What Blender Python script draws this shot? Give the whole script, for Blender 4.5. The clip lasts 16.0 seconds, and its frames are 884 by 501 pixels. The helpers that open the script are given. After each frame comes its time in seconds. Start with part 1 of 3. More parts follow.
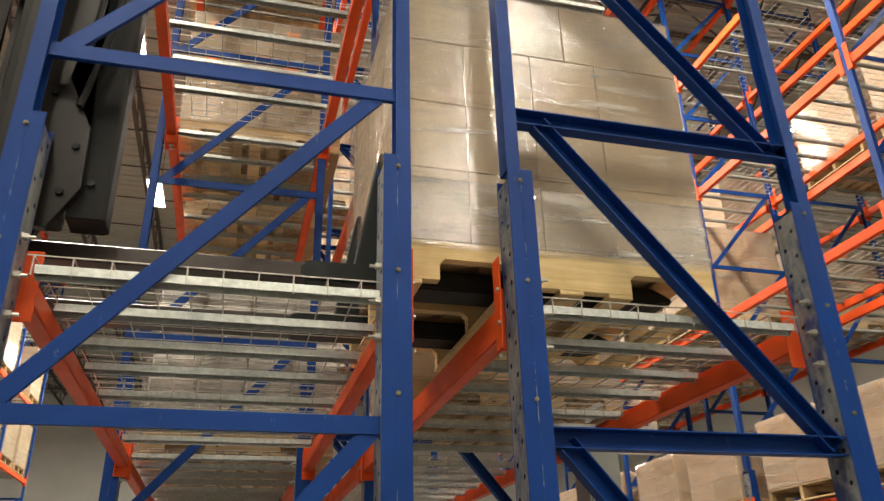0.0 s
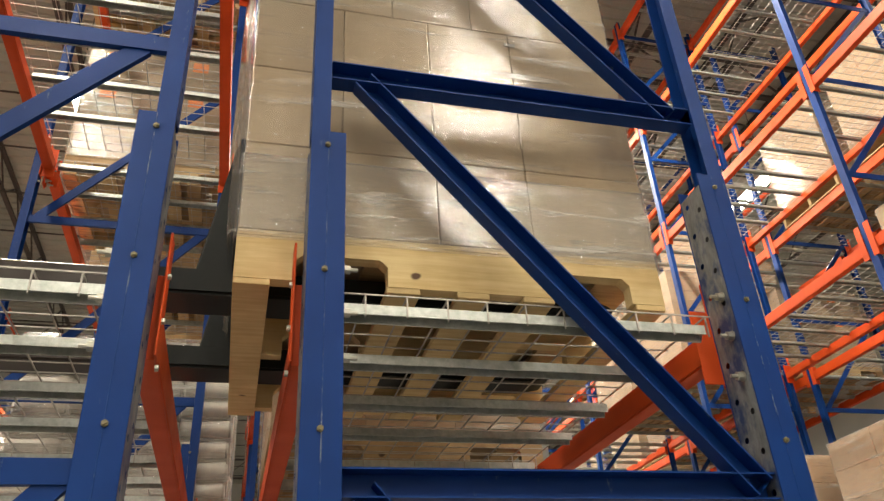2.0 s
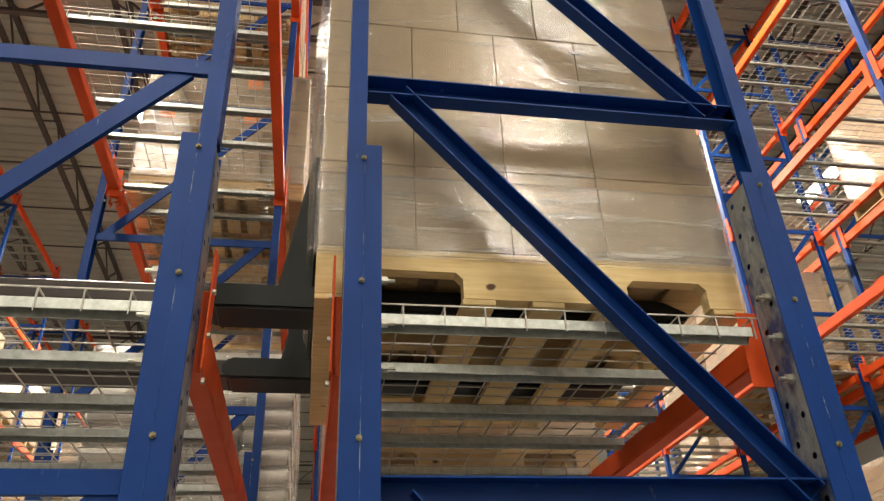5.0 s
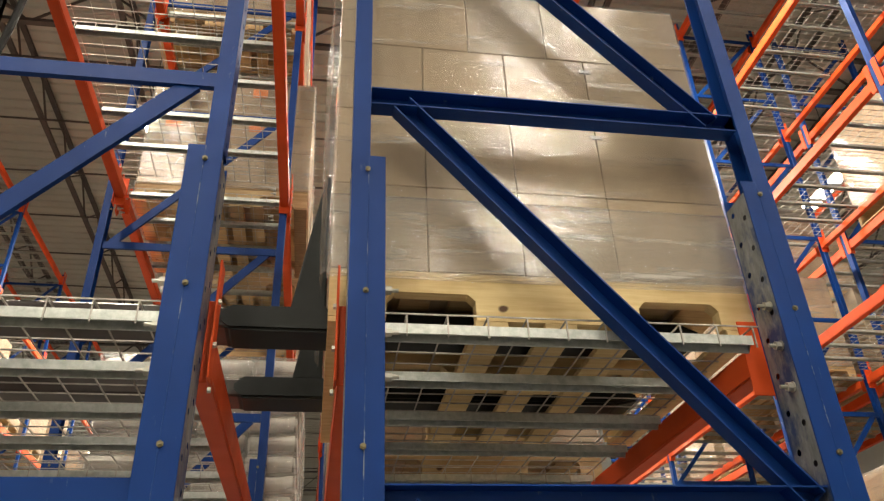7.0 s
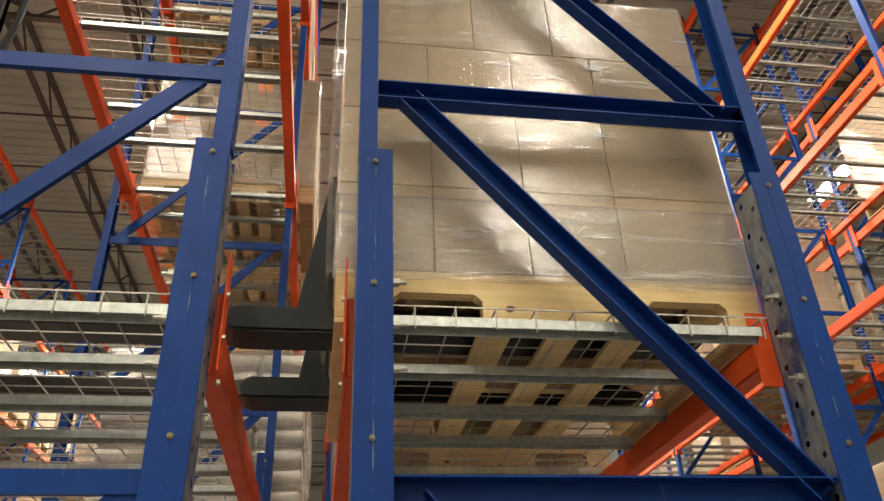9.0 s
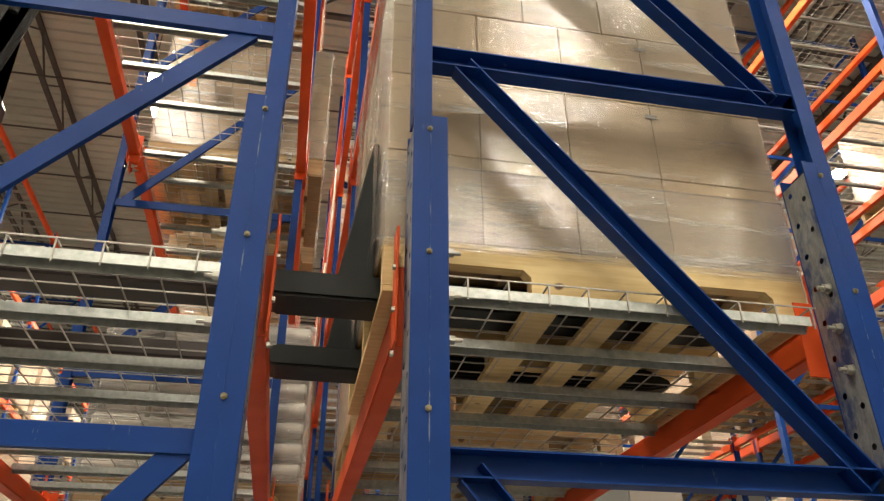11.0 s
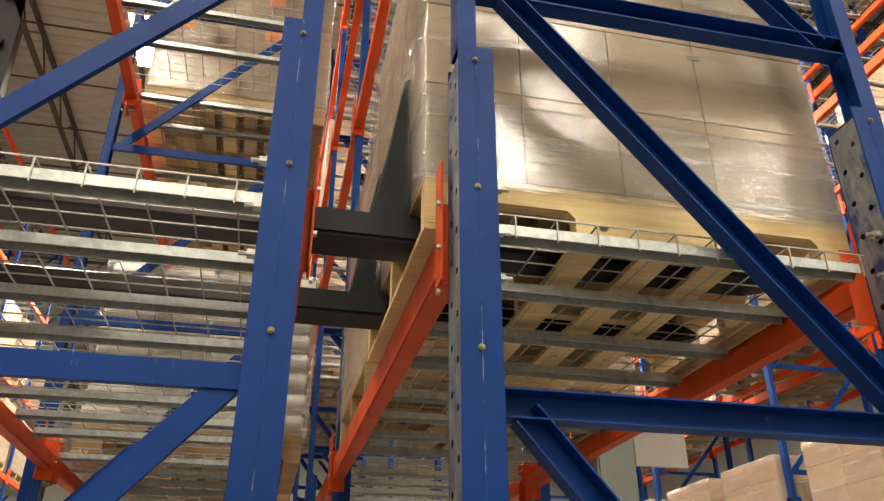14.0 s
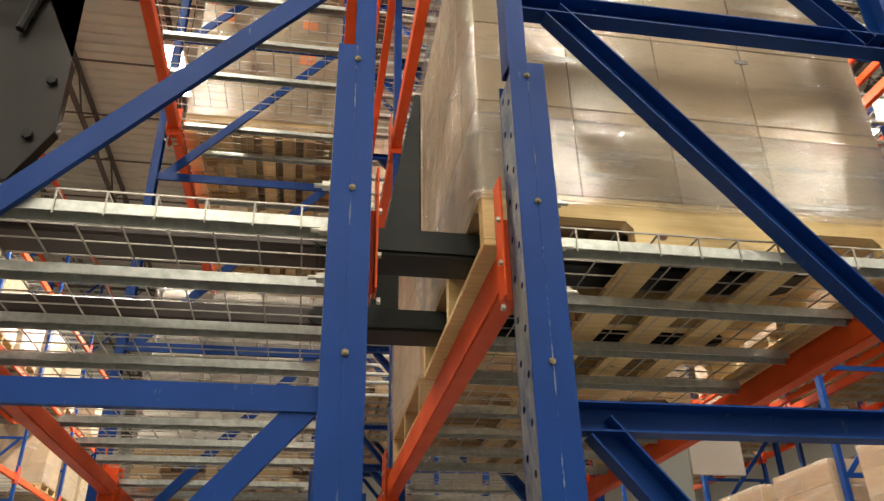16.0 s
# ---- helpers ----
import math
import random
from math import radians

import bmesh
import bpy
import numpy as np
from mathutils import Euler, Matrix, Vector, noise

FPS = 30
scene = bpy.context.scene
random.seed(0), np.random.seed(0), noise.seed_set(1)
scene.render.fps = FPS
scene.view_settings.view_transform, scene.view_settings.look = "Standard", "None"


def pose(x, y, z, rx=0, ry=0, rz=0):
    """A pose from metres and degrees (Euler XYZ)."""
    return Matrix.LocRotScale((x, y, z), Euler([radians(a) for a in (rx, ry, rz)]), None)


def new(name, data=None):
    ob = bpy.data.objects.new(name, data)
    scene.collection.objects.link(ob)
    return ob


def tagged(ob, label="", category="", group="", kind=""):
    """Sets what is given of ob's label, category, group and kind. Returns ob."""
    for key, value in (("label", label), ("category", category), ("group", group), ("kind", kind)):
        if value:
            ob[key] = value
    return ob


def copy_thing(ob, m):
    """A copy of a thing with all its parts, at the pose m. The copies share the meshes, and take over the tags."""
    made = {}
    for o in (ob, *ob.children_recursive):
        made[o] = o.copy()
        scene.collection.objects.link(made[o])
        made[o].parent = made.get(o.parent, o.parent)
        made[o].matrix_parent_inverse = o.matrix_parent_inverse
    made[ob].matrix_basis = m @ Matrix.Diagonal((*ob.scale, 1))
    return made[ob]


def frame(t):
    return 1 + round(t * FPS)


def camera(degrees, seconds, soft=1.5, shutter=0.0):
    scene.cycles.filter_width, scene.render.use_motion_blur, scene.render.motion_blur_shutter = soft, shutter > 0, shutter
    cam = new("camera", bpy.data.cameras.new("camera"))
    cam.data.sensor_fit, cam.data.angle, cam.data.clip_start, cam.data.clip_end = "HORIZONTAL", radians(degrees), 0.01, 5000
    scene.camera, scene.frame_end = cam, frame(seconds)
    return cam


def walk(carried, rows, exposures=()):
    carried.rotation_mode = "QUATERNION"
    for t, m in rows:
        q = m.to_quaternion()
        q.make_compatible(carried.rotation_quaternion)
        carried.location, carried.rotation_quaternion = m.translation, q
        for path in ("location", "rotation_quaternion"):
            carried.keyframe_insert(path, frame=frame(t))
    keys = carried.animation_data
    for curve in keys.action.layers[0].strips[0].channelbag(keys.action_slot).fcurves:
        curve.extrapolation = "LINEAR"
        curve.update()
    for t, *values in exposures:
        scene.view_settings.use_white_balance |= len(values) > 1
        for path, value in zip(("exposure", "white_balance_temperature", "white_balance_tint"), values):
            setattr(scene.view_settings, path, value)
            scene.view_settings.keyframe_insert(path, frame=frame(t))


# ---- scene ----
cam = camera(59.6, 16.0, 1.3, 0.5)
METRES, EYE, TILT, LEAN, TURN = 1.6, 1.6, 0.0, 0.0, -15.5
ROWS = [
    (0.0, 0.0, 0.0, 0.0, 0.64, 25.05, 1.36),
    (0.5, 0.0497, 0.1919, -0.0001, 2.53, 26.39, 1.79),
    (1.0, 0.0985, 0.3693, 0.026, 0.88, 28.52, 3.01),
    (1.5, 0.227, 0.4289, 0.0325, 0.25, 29.73, 3.59),
    (2.0, 0.3344, 0.4323, 0.0332, 1.49, 30.5, 3.02),
    (2.5, 0.3761, 0.4223, 0.0342, 3.2, 30.67, 2.61),
    (3.0, 0.3728, 0.4231, 0.0331, 4.47, 30.57, 2.2),
    (3.5, 0.3683, 0.4234, 0.0336, 5.32, 30.47, 2.06),
    (4.0, 0.3709, 0.4239, 0.034, 5.94, 30.63, 2.13),
    (6.5, 0.3805, 0.4141, 0.0315, 6.61, 31.39, 2.08),
    (7.0, 0.3805, 0.4088, 0.0313, 6.74, 31.46, 2.04),
    (7.5, 0.377, 0.4058, 0.0305, 6.73, 31.47, 1.91),
    (8.0, 0.3765, 0.4053, 0.03, 6.6, 31.44, 1.89),
    (8.5, 0.3776, 0.4076, 0.0289, 6.62, 31.32, 1.98),
    (9.0, 0.3759, 0.4101, 0.0276, 7.17, 31.1, 2.03),
    (9.5, 0.3593, 0.4133, 0.023, 8.23, 30.64, 1.6),
    (12.0, 0.2071, 0.4489, 0.025, 1.61, 29.24, -0.38),
    (12.5, 0.1942, 0.4576, 0.0211, 1.19, 28.55, -0.16),
    (13.0, 0.1874, 0.4667, 0.0191, 1.47, 28.09, -0.04),
    (13.5, 0.1697, 0.4776, 0.0155, 2.26, 27.69, 0.07),
    (14.0, 0.1638, 0.485, 0.0148, 2.85, 27.12, -0.08),
    (14.5, 0.1573, 0.4849, 0.0153, 3.26, 27.04, -0.07),
    (15.0, 0.1458, 0.4805, 0.0157, 3.91, 27.38, 0.25),
    (15.5, 0.1362, 0.471, 0.0155, 4.65, 28.03, 0.49),
    (16.0, 0.1195, 0.4712, 0.0158, 5.98, 28.14, 1.0),
]
walk(cam, [(t, pose(0, 0, EYE, TILT, LEAN, TURN) @ pose(METRES * x, METRES * y, METRES * z, 90 + pitch, roll, yaw)) for t, x, y, z, yaw, pitch, roll in ROWS],
     ((0.0, -0.74), (3.0, -0.80), (9.5, -0.80), (12.0, -0.66), (16.0, -0.60)))

# ---- light and exposure ----
world = bpy.data.worlds.new("world")
scene.world = world
world.use_nodes = True
world.node_tree.nodes["Background"].inputs[0].default_value = (0.8, 0.85, 1.0, 1)
world.node_tree.nodes["Background"].inputs[1].default_value = 0.005

# ---- materials ----


def nodes_of(name):
    m = bpy.data.materials.new(name)
    m.use_nodes = True
    nt = m.node_tree
    return m, nt, nt.nodes, nt.links, nt.nodes["Principled BSDF"]


def ramp(nt, src, stops):
    r = nt.nodes.new("ShaderNodeValToRGB")
    while len(r.color_ramp.elements) < len(stops):
        r.color_ramp.elements.new(0.5)
    for e, (p, c) in zip(r.color_ramp.elements, stops):
        e.position, e.color = p, (*c, 1)
    nt.links.new(src, r.inputs[0])
    return r.outputs[0]


def noise_tex(nt, scale, detail=4, stretch=(1, 1, 1), rough=0.6, space="Object"):
    co = nt.nodes.new("ShaderNodeTexCoord")
    mp = nt.nodes.new("ShaderNodeMapping")
    mp.inputs["Scale"].default_value = stretch
    n = nt.nodes.new("ShaderNodeTexNoise")
    n.inputs["Scale"].default_value = scale
    n.inputs["Detail"].default_value = detail
    n.inputs["Roughness"].default_value = rough
    nt.links.new(co.outputs[space], mp.inputs[0])
    nt.links.new(mp.outputs[0], n.inputs[0])
    return n.outputs[0]


def mixed(nt, fac, a, b, mode="MIX"):
    m = nt.nodes.new("ShaderNodeMix")
    m.data_type, m.blend_type = "RGBA", mode
    for sock, v in ((m.inputs[0], fac), (m.inputs[6], a), (m.inputs[7], b)):
        if isinstance(v, (int, float)):
            sock.default_value = v
        elif isinstance(v, tuple):
            sock.default_value = (*v, 1)
        else:
            nt.links.new(v, sock)
    return m.outputs[2]


def bump(nt, bsdf, height, strength, dist=0.002):
    b = nt.nodes.new("ShaderNodeBump")
    b.inputs["Strength"].default_value = strength
    b.inputs["Distance"].default_value = dist
    nt.links.new(height, b.inputs["Height"])
    nt.links.new(b.outputs[0], bsdf.inputs["Normal"])


def varied(nt, col, amount):
    """Lighter and darker from object to object."""
    info = nt.nodes.new("ShaderNodeObjectInfo")
    v = ramp(nt, info.outputs["Random"], [(0, (1 - amount,) * 3), (1, (1 + amount * 0.5,) * 3)])
    return mixed(nt, 1.0, col, v, "MULTIPLY")


def paint(name, base, dark, chip, rough=0.42, wear=0.66):
    m, nt, nd, ln, b = nodes_of(name)
    big = noise_tex(nt, 3.0, 3)
    fine = noise_tex(nt, 60.0, 5)
    scratch = noise_tex(nt, 26.0, 6, (1, 1, 0.22), 0.75)
    c = mixed(nt, ramp(nt, big, [(0.3, (0, 0, 0)), (0.75, (1, 1, 1))]), base, dark)
    c = mixed(nt, ramp(nt, scratch, [(wear, (0, 0, 0)), (wear + 0.05, (1, 1, 1))]), c, chip)
    ln.new(c, b.inputs["Base Color"])
    rr = nd.new("ShaderNodeMapRange")
    rr.inputs[3].default_value, rr.inputs[4].default_value = rough - 0.1, rough + 0.18
    ln.new(big, rr.inputs[0])
    ln.new(rr.outputs[0], b.inputs["Roughness"])
    b.inputs["Specular IOR Level"].default_value = 0.16
    bump(nt, b, fine, 0.15, 0.001)
    return m


BLUE = paint("blue_paint", (0.004, 0.040, 0.205), (0.003, 0.028, 0.145), (0.10, 0.14, 0.22), 0.42, 0.645)
BLUE_WORN = paint("rubbed_blue_paint", (0.010, 0.052, 0.22), (0.004, 0.034, 0.16), (0.22, 0.25, 0.28), 0.45, 0.535)
ORANGE = paint("orange_paint", (0.66, 0.085, 0.016), (0.50, 0.060, 0.013), (0.30, 0.09, 0.05), 0.42, 0.70)


def galvanised():
    m, nt, nd, ln, b = nodes_of("galvanised_steel")
    sp = noise_tex(nt, 45.0, 3)
    ln.new(ramp(nt, sp, [(0.3, (0.38, 0.41, 0.385)), (0.7, (0.58, 0.60, 0.57))]), b.inputs["Base Color"])
    b.inputs["Metallic"].default_value = 0.6
    b.inputs["Roughness"].default_value = 0.36
    bump(nt, b, sp, 0.1, 0.001)
    return m


GALV = galvanised()


def wood(name, light, dark, amount=0.3):
    m, nt, nd, ln, b = nodes_of(name)
    grain = noise_tex(nt, 9.0, 6, (0.35, 6, 6), 0.65)
    blot = noise_tex(nt, 4.0, 3)
    c = ramp(nt, grain, [(0.3, dark), (0.62, light)])
    c = mixed(nt, 0.55, c, ramp(nt, blot, [(0.35, (0.62, 0.55, 0.47)), (0.65, (1, 1, 1))]), "MULTIPLY")
    kn = noise_tex(nt, 7.0, 1, (1, 1.4, 1.4))
    c = mixed(nt, ramp(nt, kn, [(0.735, (0, 0, 0)), (0.76, (1, 1, 1))]), c, (0.10, 0.05, 0.025))
    ln.new(varied(nt, c, amount), b.inputs["Base Color"])
    b.inputs["Roughness"].default_value = 0.75
    bump(nt, b, grain, 0.3, 0.002)
    return m


WOOD = wood("fresh_pine", (0.82, 0.64, 0.33), (0.66, 0.46, 0.20), 0.2)
# used pallets' brown pine; also paints the shade under every pallet's top boards
WOOD_OLD_SHADE = wood("used_pine_and_shade", (0.58, 0.42, 0.22), (0.38, 0.25, 0.12), 0.4)


def cardboard(name, a, c2):
    m, nt, nd, ln, b = nodes_of(name)
    n1 = noise_tex(nt, 2.2, 4)
    n2 = noise_tex(nt, 160.0, 2, (1, 1, 0.1))
    c = mixed(nt, n1, a, c2)
    c = mixed(nt, 0.25, c, ramp(nt, n2, [(0.3, (0.75, 0.75, 0.75)), (0.7, (1, 1, 1))]), "MULTIPLY")
    scuff = noise_tex(nt, 3.4, 4, (1.6, 1.6, 0.45), 0.6)
    c = mixed(nt, 0.5, c, ramp(nt, scuff, [(0.56, (1, 1, 1)), (0.70, (0.66, 0.64, 0.62))]), "MULTIPLY")
    ln.new(varied(nt, c, 0.18), b.inputs["Base Color"])
    b.inputs["Roughness"].default_value = 0.7
    bump(nt, b, n1, 0.25, 0.01)
    return m


CARD = cardboard("cardboard", (0.47, 0.355, 0.225), (0.39, 0.285, 0.175))
CARD_FAR = cardboard("cardboard_brown", (0.52, 0.37, 0.235), (0.43, 0.30, 0.19))


def film_wrap(name, clear, haze, crinkle=0.0024):
    """Stretch film: mostly clear, a little milky, its sheen broken by fine drawn-out wrinkles that run round the load."""
    m, nt, nd, ln, b = nodes_of(name)
    w2 = noise_tex(nt, 15.0, 6, (0.16, 0.16, 2.4), 0.62)
    w3 = noise_tex(nt, 11.0, 4, (1.0, 1.0, 0.5), 0.6)
    w4 = noise_tex(nt, 60.0, 3, (0.12, 0.12, 2.0), 0.6)
    big = noise_tex(nt, 2.6, 5, (0.5, 0.5, 1.0))
    lines = noise_tex(nt, 8.0, 8, (0.22, 0.22, 2.4), 0.72)

    def madd(src, k, base):
        add = nd.new("ShaderNodeMath")
        add.operation = "MULTIPLY_ADD"
        add.inputs[1].default_value = k
        ln.new(src, add.inputs[0])
        ln.new(base, add.inputs[2])
        return add.outputs[0]

    def spread(src, lo, hi, a, b):
        mr = nd.new("ShaderNodeMapRange")
        for i, v in enumerate((lo, hi, a, b)):
            mr.inputs[i + 1].default_value = v
        ln.new(src, mr.inputs[0])
        return mr.outputs[0]

    bp = nd.new("ShaderNodeBump")
    bp.inputs["Strength"].default_value, bp.inputs["Distance"].default_value = 1.0, crinkle
    ln.new(madd(w4, 0.55, madd(w3, 0.12, w2)), bp.inputs["Height"])
    b.inputs["Base Color"].default_value = (0.62, 0.58, 0.52, 1)
    b.inputs["Roughness"].default_value = 0.45
    tot = madd(spread(lines, 0.53, 0.68, 0.0, 0.5), 1.0, spread(big, 0.35, 0.7, clear, haze))
    ln.new(tot, b.inputs["Alpha"])
    gl = nd.new("ShaderNodeBsdfGlossy")
    ln.new(spread(big, 0.3, 0.7, 0.05, 0.10), gl.inputs["Roughness"])
    gl.inputs["Anisotropy"].default_value = 0.3
    across = nd.new("ShaderNodeVectorMath")
    across.operation = "CROSS_PRODUCT"
    across.inputs[1].default_value = (0, 0, 1)
    ln.new(nd.new("ShaderNodeTexCoord").outputs["Normal"], across.inputs[0])
    ln.new(across.outputs[0], gl.inputs["Tangent"])
    ln.new(bp.outputs[0], gl.inputs["Normal"])
    fr = nd.new("ShaderNodeFresnel")
    fr.inputs["IOR"].default_value = 1.72
    ln.new(bp.outputs[0], fr.inputs["Normal"])
    mx = nd.new("ShaderNodeMixShader")
    cap = nd.new("ShaderNodeMath")
    cap.operation = "MINIMUM"
    cap.inputs[1].default_value = 0.2
    ln.new(fr.outputs[0], cap.inputs[0])
    ln.new(cap.outputs[0], mx.inputs[0])
    ln.new(b.outputs[0], mx.inputs[1])
    ln.new(gl.outputs[0], mx.inputs[2])
    ln.new(mx.outputs[0], nd["Material Output"].inputs["Surface"])
    return m


FILM_THICK = film_wrap("doubled_stretch_film", 0.08, 0.26, 0.0034)
FILM = film_wrap("stretch_film", 0.02, 0.20)


def plain(name, base, rough, metal=0.0, amount=0.25, scale=12.0, gloss=0.5):
    m, nt, nd, ln, b = nodes_of(name)
    n1 = noise_tex(nt, scale, 5)
    n2 = noise_tex(nt, scale * 9, 3)
    c = ramp(nt, n1, [(0.3, tuple(v * (1 - amount) for v in base)), (0.7, tuple(min(1, v * (1 + amount)) for v in base))])
    ln.new(c, b.inputs["Base Color"])
    b.inputs["Roughness"].default_value, b.inputs["Metallic"].default_value = rough, metal
    b.inputs["Specular IOR Level"].default_value = gloss
    bump(nt, b, n2, 0.12, 0.001)
    return m


DARK_STEEL = plain("dark_grey_coating", (0.010, 0.0125, 0.0118), 0.5, gloss=0.25)
FORK_STEEL = plain("brown_worn_steel", (0.030, 0.020, 0.016), 0.42, 0.2)
ARM_STEEL = plain("black_brown_lacquer", (0.009, 0.0065, 0.005), 0.32, 0.0, 0.3, 5.0, 0.22)
BLACK = plain("black_rubber", (0.006, 0.006, 0.006), 0.6, gloss=0.2)
# near-black colour standing in for the shade in the hollow posts
HOLE_SHADE = plain("painted_hole_shade", (0.008, 0.009, 0.012), 0.8)
ZINC = plain("zinc_bolt", (0.42, 0.41, 0.36), 0.4, 0.8)
PLATED = plain("dull_yellow_zinc", (0.20, 0.17, 0.09), 0.5, 0.4, 0.4, 60.0)
CONCRETE = plain("polished_concrete", (0.14, 0.128, 0.115), 0.35, 0, 0.15, 1.5)
ROOF = plain("roof_deck_paint", (0.325, 0.325, 0.29), 0.7, 0, 0.08, 1.0)
TRUSS = plain("dark_primer", (0.045, 0.036, 0.032), 0.6)
WALLPAINT = plain("wall_panel_paint", (0.58, 0.57, 0.54), 0.7, 0, 0.06, 0.8)
COLUMN = plain("grey_column_paint", (0.24, 0.255, 0.24), 0.5, 0, 0.08, 3.0)
PAPER = plain("white_board", (0.42, 0.38, 0.345), 0.6, 0, 0.05, 4.0)
WIRE = plain("dull_galvanised_wire", (0.38, 0.355, 0.32), 0.45, 0.5, 0.3, 30.0)
TAPE = plain("grey_packing_tape", (0.22, 0.20, 0.17), 0.35, 0, 0.2, 40.0)
PACK = plain("white_soft_pack", (0.50, 0.46, 0.40), 0.6, 0, 0.2, 9.0)
STICKER = plain("orange_sticker", (0.85, 0.25, 0.05), 0.5, 0, 0.1, 6.0)
INK = plain("dark_print", (0.03, 0.03, 0.035), 0.6)


def scraped():
    """Bare steel with the blue paint left in patches and streaks."""
    m, nt, nd, ln, b = nodes_of("scraped_steel")
    blot = noise_tex(nt, 9.0, 6, (1, 1, 0.55), 0.7)
    rub = noise_tex(nt, 42.0, 5, (1, 1, 0.3), 0.7)
    grey = ramp(nt, rub, [(0.32, (0.13, 0.135, 0.135)), (0.7, (0.27, 0.28, 0.285))])
    ln.new(mixed(nt, ramp(nt, blot, [(0.47, (0, 0, 0)), (0.60, (1, 1, 1))]), grey, (0.022, 0.045, 0.13)), b.inputs["Base Color"])
    b.inputs["Metallic"].default_value = 0.25
    b.inputs["Roughness"].default_value = 0.5
    bump(nt, b, rub, 0.15, 0.001)
    return m


BARE = scraped()


def glow(name, colour, strength):
    m, nt, nd, ln, b = nodes_of(name)
    b.inputs["Emission Color"].default_value = (*colour, 1)
    b.inputs["Emission Strength"].default_value = strength
    return m


LAMP = glow("lamp_lens", (1.0, 0.93, 0.78), 150.0)

# ---- building blocks ----


def box(bm, x0, x1, y0, y1, z0, z1):
    v = [bm.verts.new((x, y, z)) for x in (x0, x1) for y in (y0, y1) for z in (z0, z1)]
    for f in ((0, 1, 3, 2), (4, 6, 7, 5), (0, 4, 5, 1), (2, 3, 7, 6), (0, 2, 6, 4), (1, 5, 7, 3)):
        bm.faces.new([v[i] for i in f])
    return v


def boxes(*dims):
    bm = bmesh.new()
    for d in dims:
        box(bm, *d)
    return bm


def soft(bm, r=0.003, seg=1):
    bmesh.ops.bevel(bm, geom=bm.edges[:], offset=r, segments=seg, affect="EDGES", clamp_overlap=True)
    return bm


def bar(bm, p, q, w, h, up=(0, 0, 1)):
    """A box from p to q, w across and h along up."""
    p, q, up = Vector(p), Vector(q), Vector(up)
    d = (q - p).normalized()
    s = d.cross(up).normalized()
    u = s.cross(d)
    c = [[bm.verts.new(e + s * a * w / 2 + u * b * h / 2) for a, b in ((-1, -1), (1, -1), (1, 1), (-1, 1))] for e in (p, q)]
    for i in range(4):
        j = (i + 1) % 4
        bm.faces.new((c[0][i], c[0][j], c[1][j], c[1][i]))
    bm.faces.new(c[0][::-1])
    bm.faces.new(c[1])


def prism(bm, prof, p, q, u, v):
    """The outline prof, in the directions u and v, drawn from p to q."""
    p, q, u, v = Vector(p), Vector(q), Vector(u), Vector(v)
    a = [bm.verts.new(p + u * x + v * y) for x, y in prof]
    b = [bm.verts.new(q + u * x + v * y) for x, y in prof]
    ends = [bm.faces.new(a[::-1]), bm.faces.new(b)]
    n = len(prof)
    for i in range(n):
        j = (i + 1) % n
        bm.faces.new((a[i], a[j], b[j], b[i]))
    if n > 4:
        bmesh.ops.triangulate(bm, faces=ends)
    return bm


def channel(bm, p, q, w, h, t, open_to):
    """A C-channel from p to q: web h high, flanges w long that point to open_to."""
    o = Vector(open_to)
    u = o.cross((Vector(q) - Vector(p)).normalized()).normalized()
    prism(bm, [(0, -h / 2), (w, -h / 2), (w, -h / 2 + t), (t, -h / 2 + t), (t, h / 2 - t), (w, h / 2 - t), (w, h / 2), (0, h / 2)], p, q, o, u)


def rod(bm, p, q, r, n=8):
    p, q = Vector(p), Vector(q)
    m = (q - p).to_track_quat("Z", "Y").to_matrix().to_4x4()
    m.translation = (p + q) / 2
    bmesh.ops.create_cone(bm, cap_ends=True, segments=n, radius1=r, radius2=r, depth=(q - p).length, matrix=m)


def tube(points, r, n=8):
    """One round tube along points."""
    bm = bmesh.new()
    rings = []
    pts = [Vector(p) for p in points]
    for i, p in enumerate(pts):
        d = (pts[min(i + 1, len(pts) - 1)] - pts[max(i - 1, 0)]).normalized()
        u = d.cross(Vector((0, 1, 0))).normalized()
        v = d.cross(u)
        rings.append([bm.verts.new(p + (u * math.cos(a) + v * math.sin(a)) * r) for a in [2 * math.pi * k / n for k in range(n)]])
    for a, b in zip(rings, rings[1:]):
        for k in range(n):
            bm.faces.new((a[k], a[(k + 1) % n], b[(k + 1) % n], b[k]))
    bm.faces.new(rings[0][::-1])
    bm.faces.new(rings[-1])
    return bm


def mesh_of(name, bm, mat):
    bmesh.ops.recalc_face_normals(bm, faces=bm.faces[:])
    me = bpy.data.meshes.new(name)
    bm.to_mesh(me)
    bm.free()
    me.materials.append(mat)
    return me


def part(name, bm, mat, parent=None, label=""):
    me = bm if isinstance(bm, bpy.types.Mesh) else mesh_of(name, bm, mat)
    ob = new(name, me)
    ob.parent = parent
    if label:
        tagged(ob, label)
    return ob


def thing(name, label, category, group="", kind="", at=(0, 0, 0)):
    ob = new(name)
    ob.location = at
    ob.empty_display_size = 0.1
    return tagged(ob, label, category, group, kind)


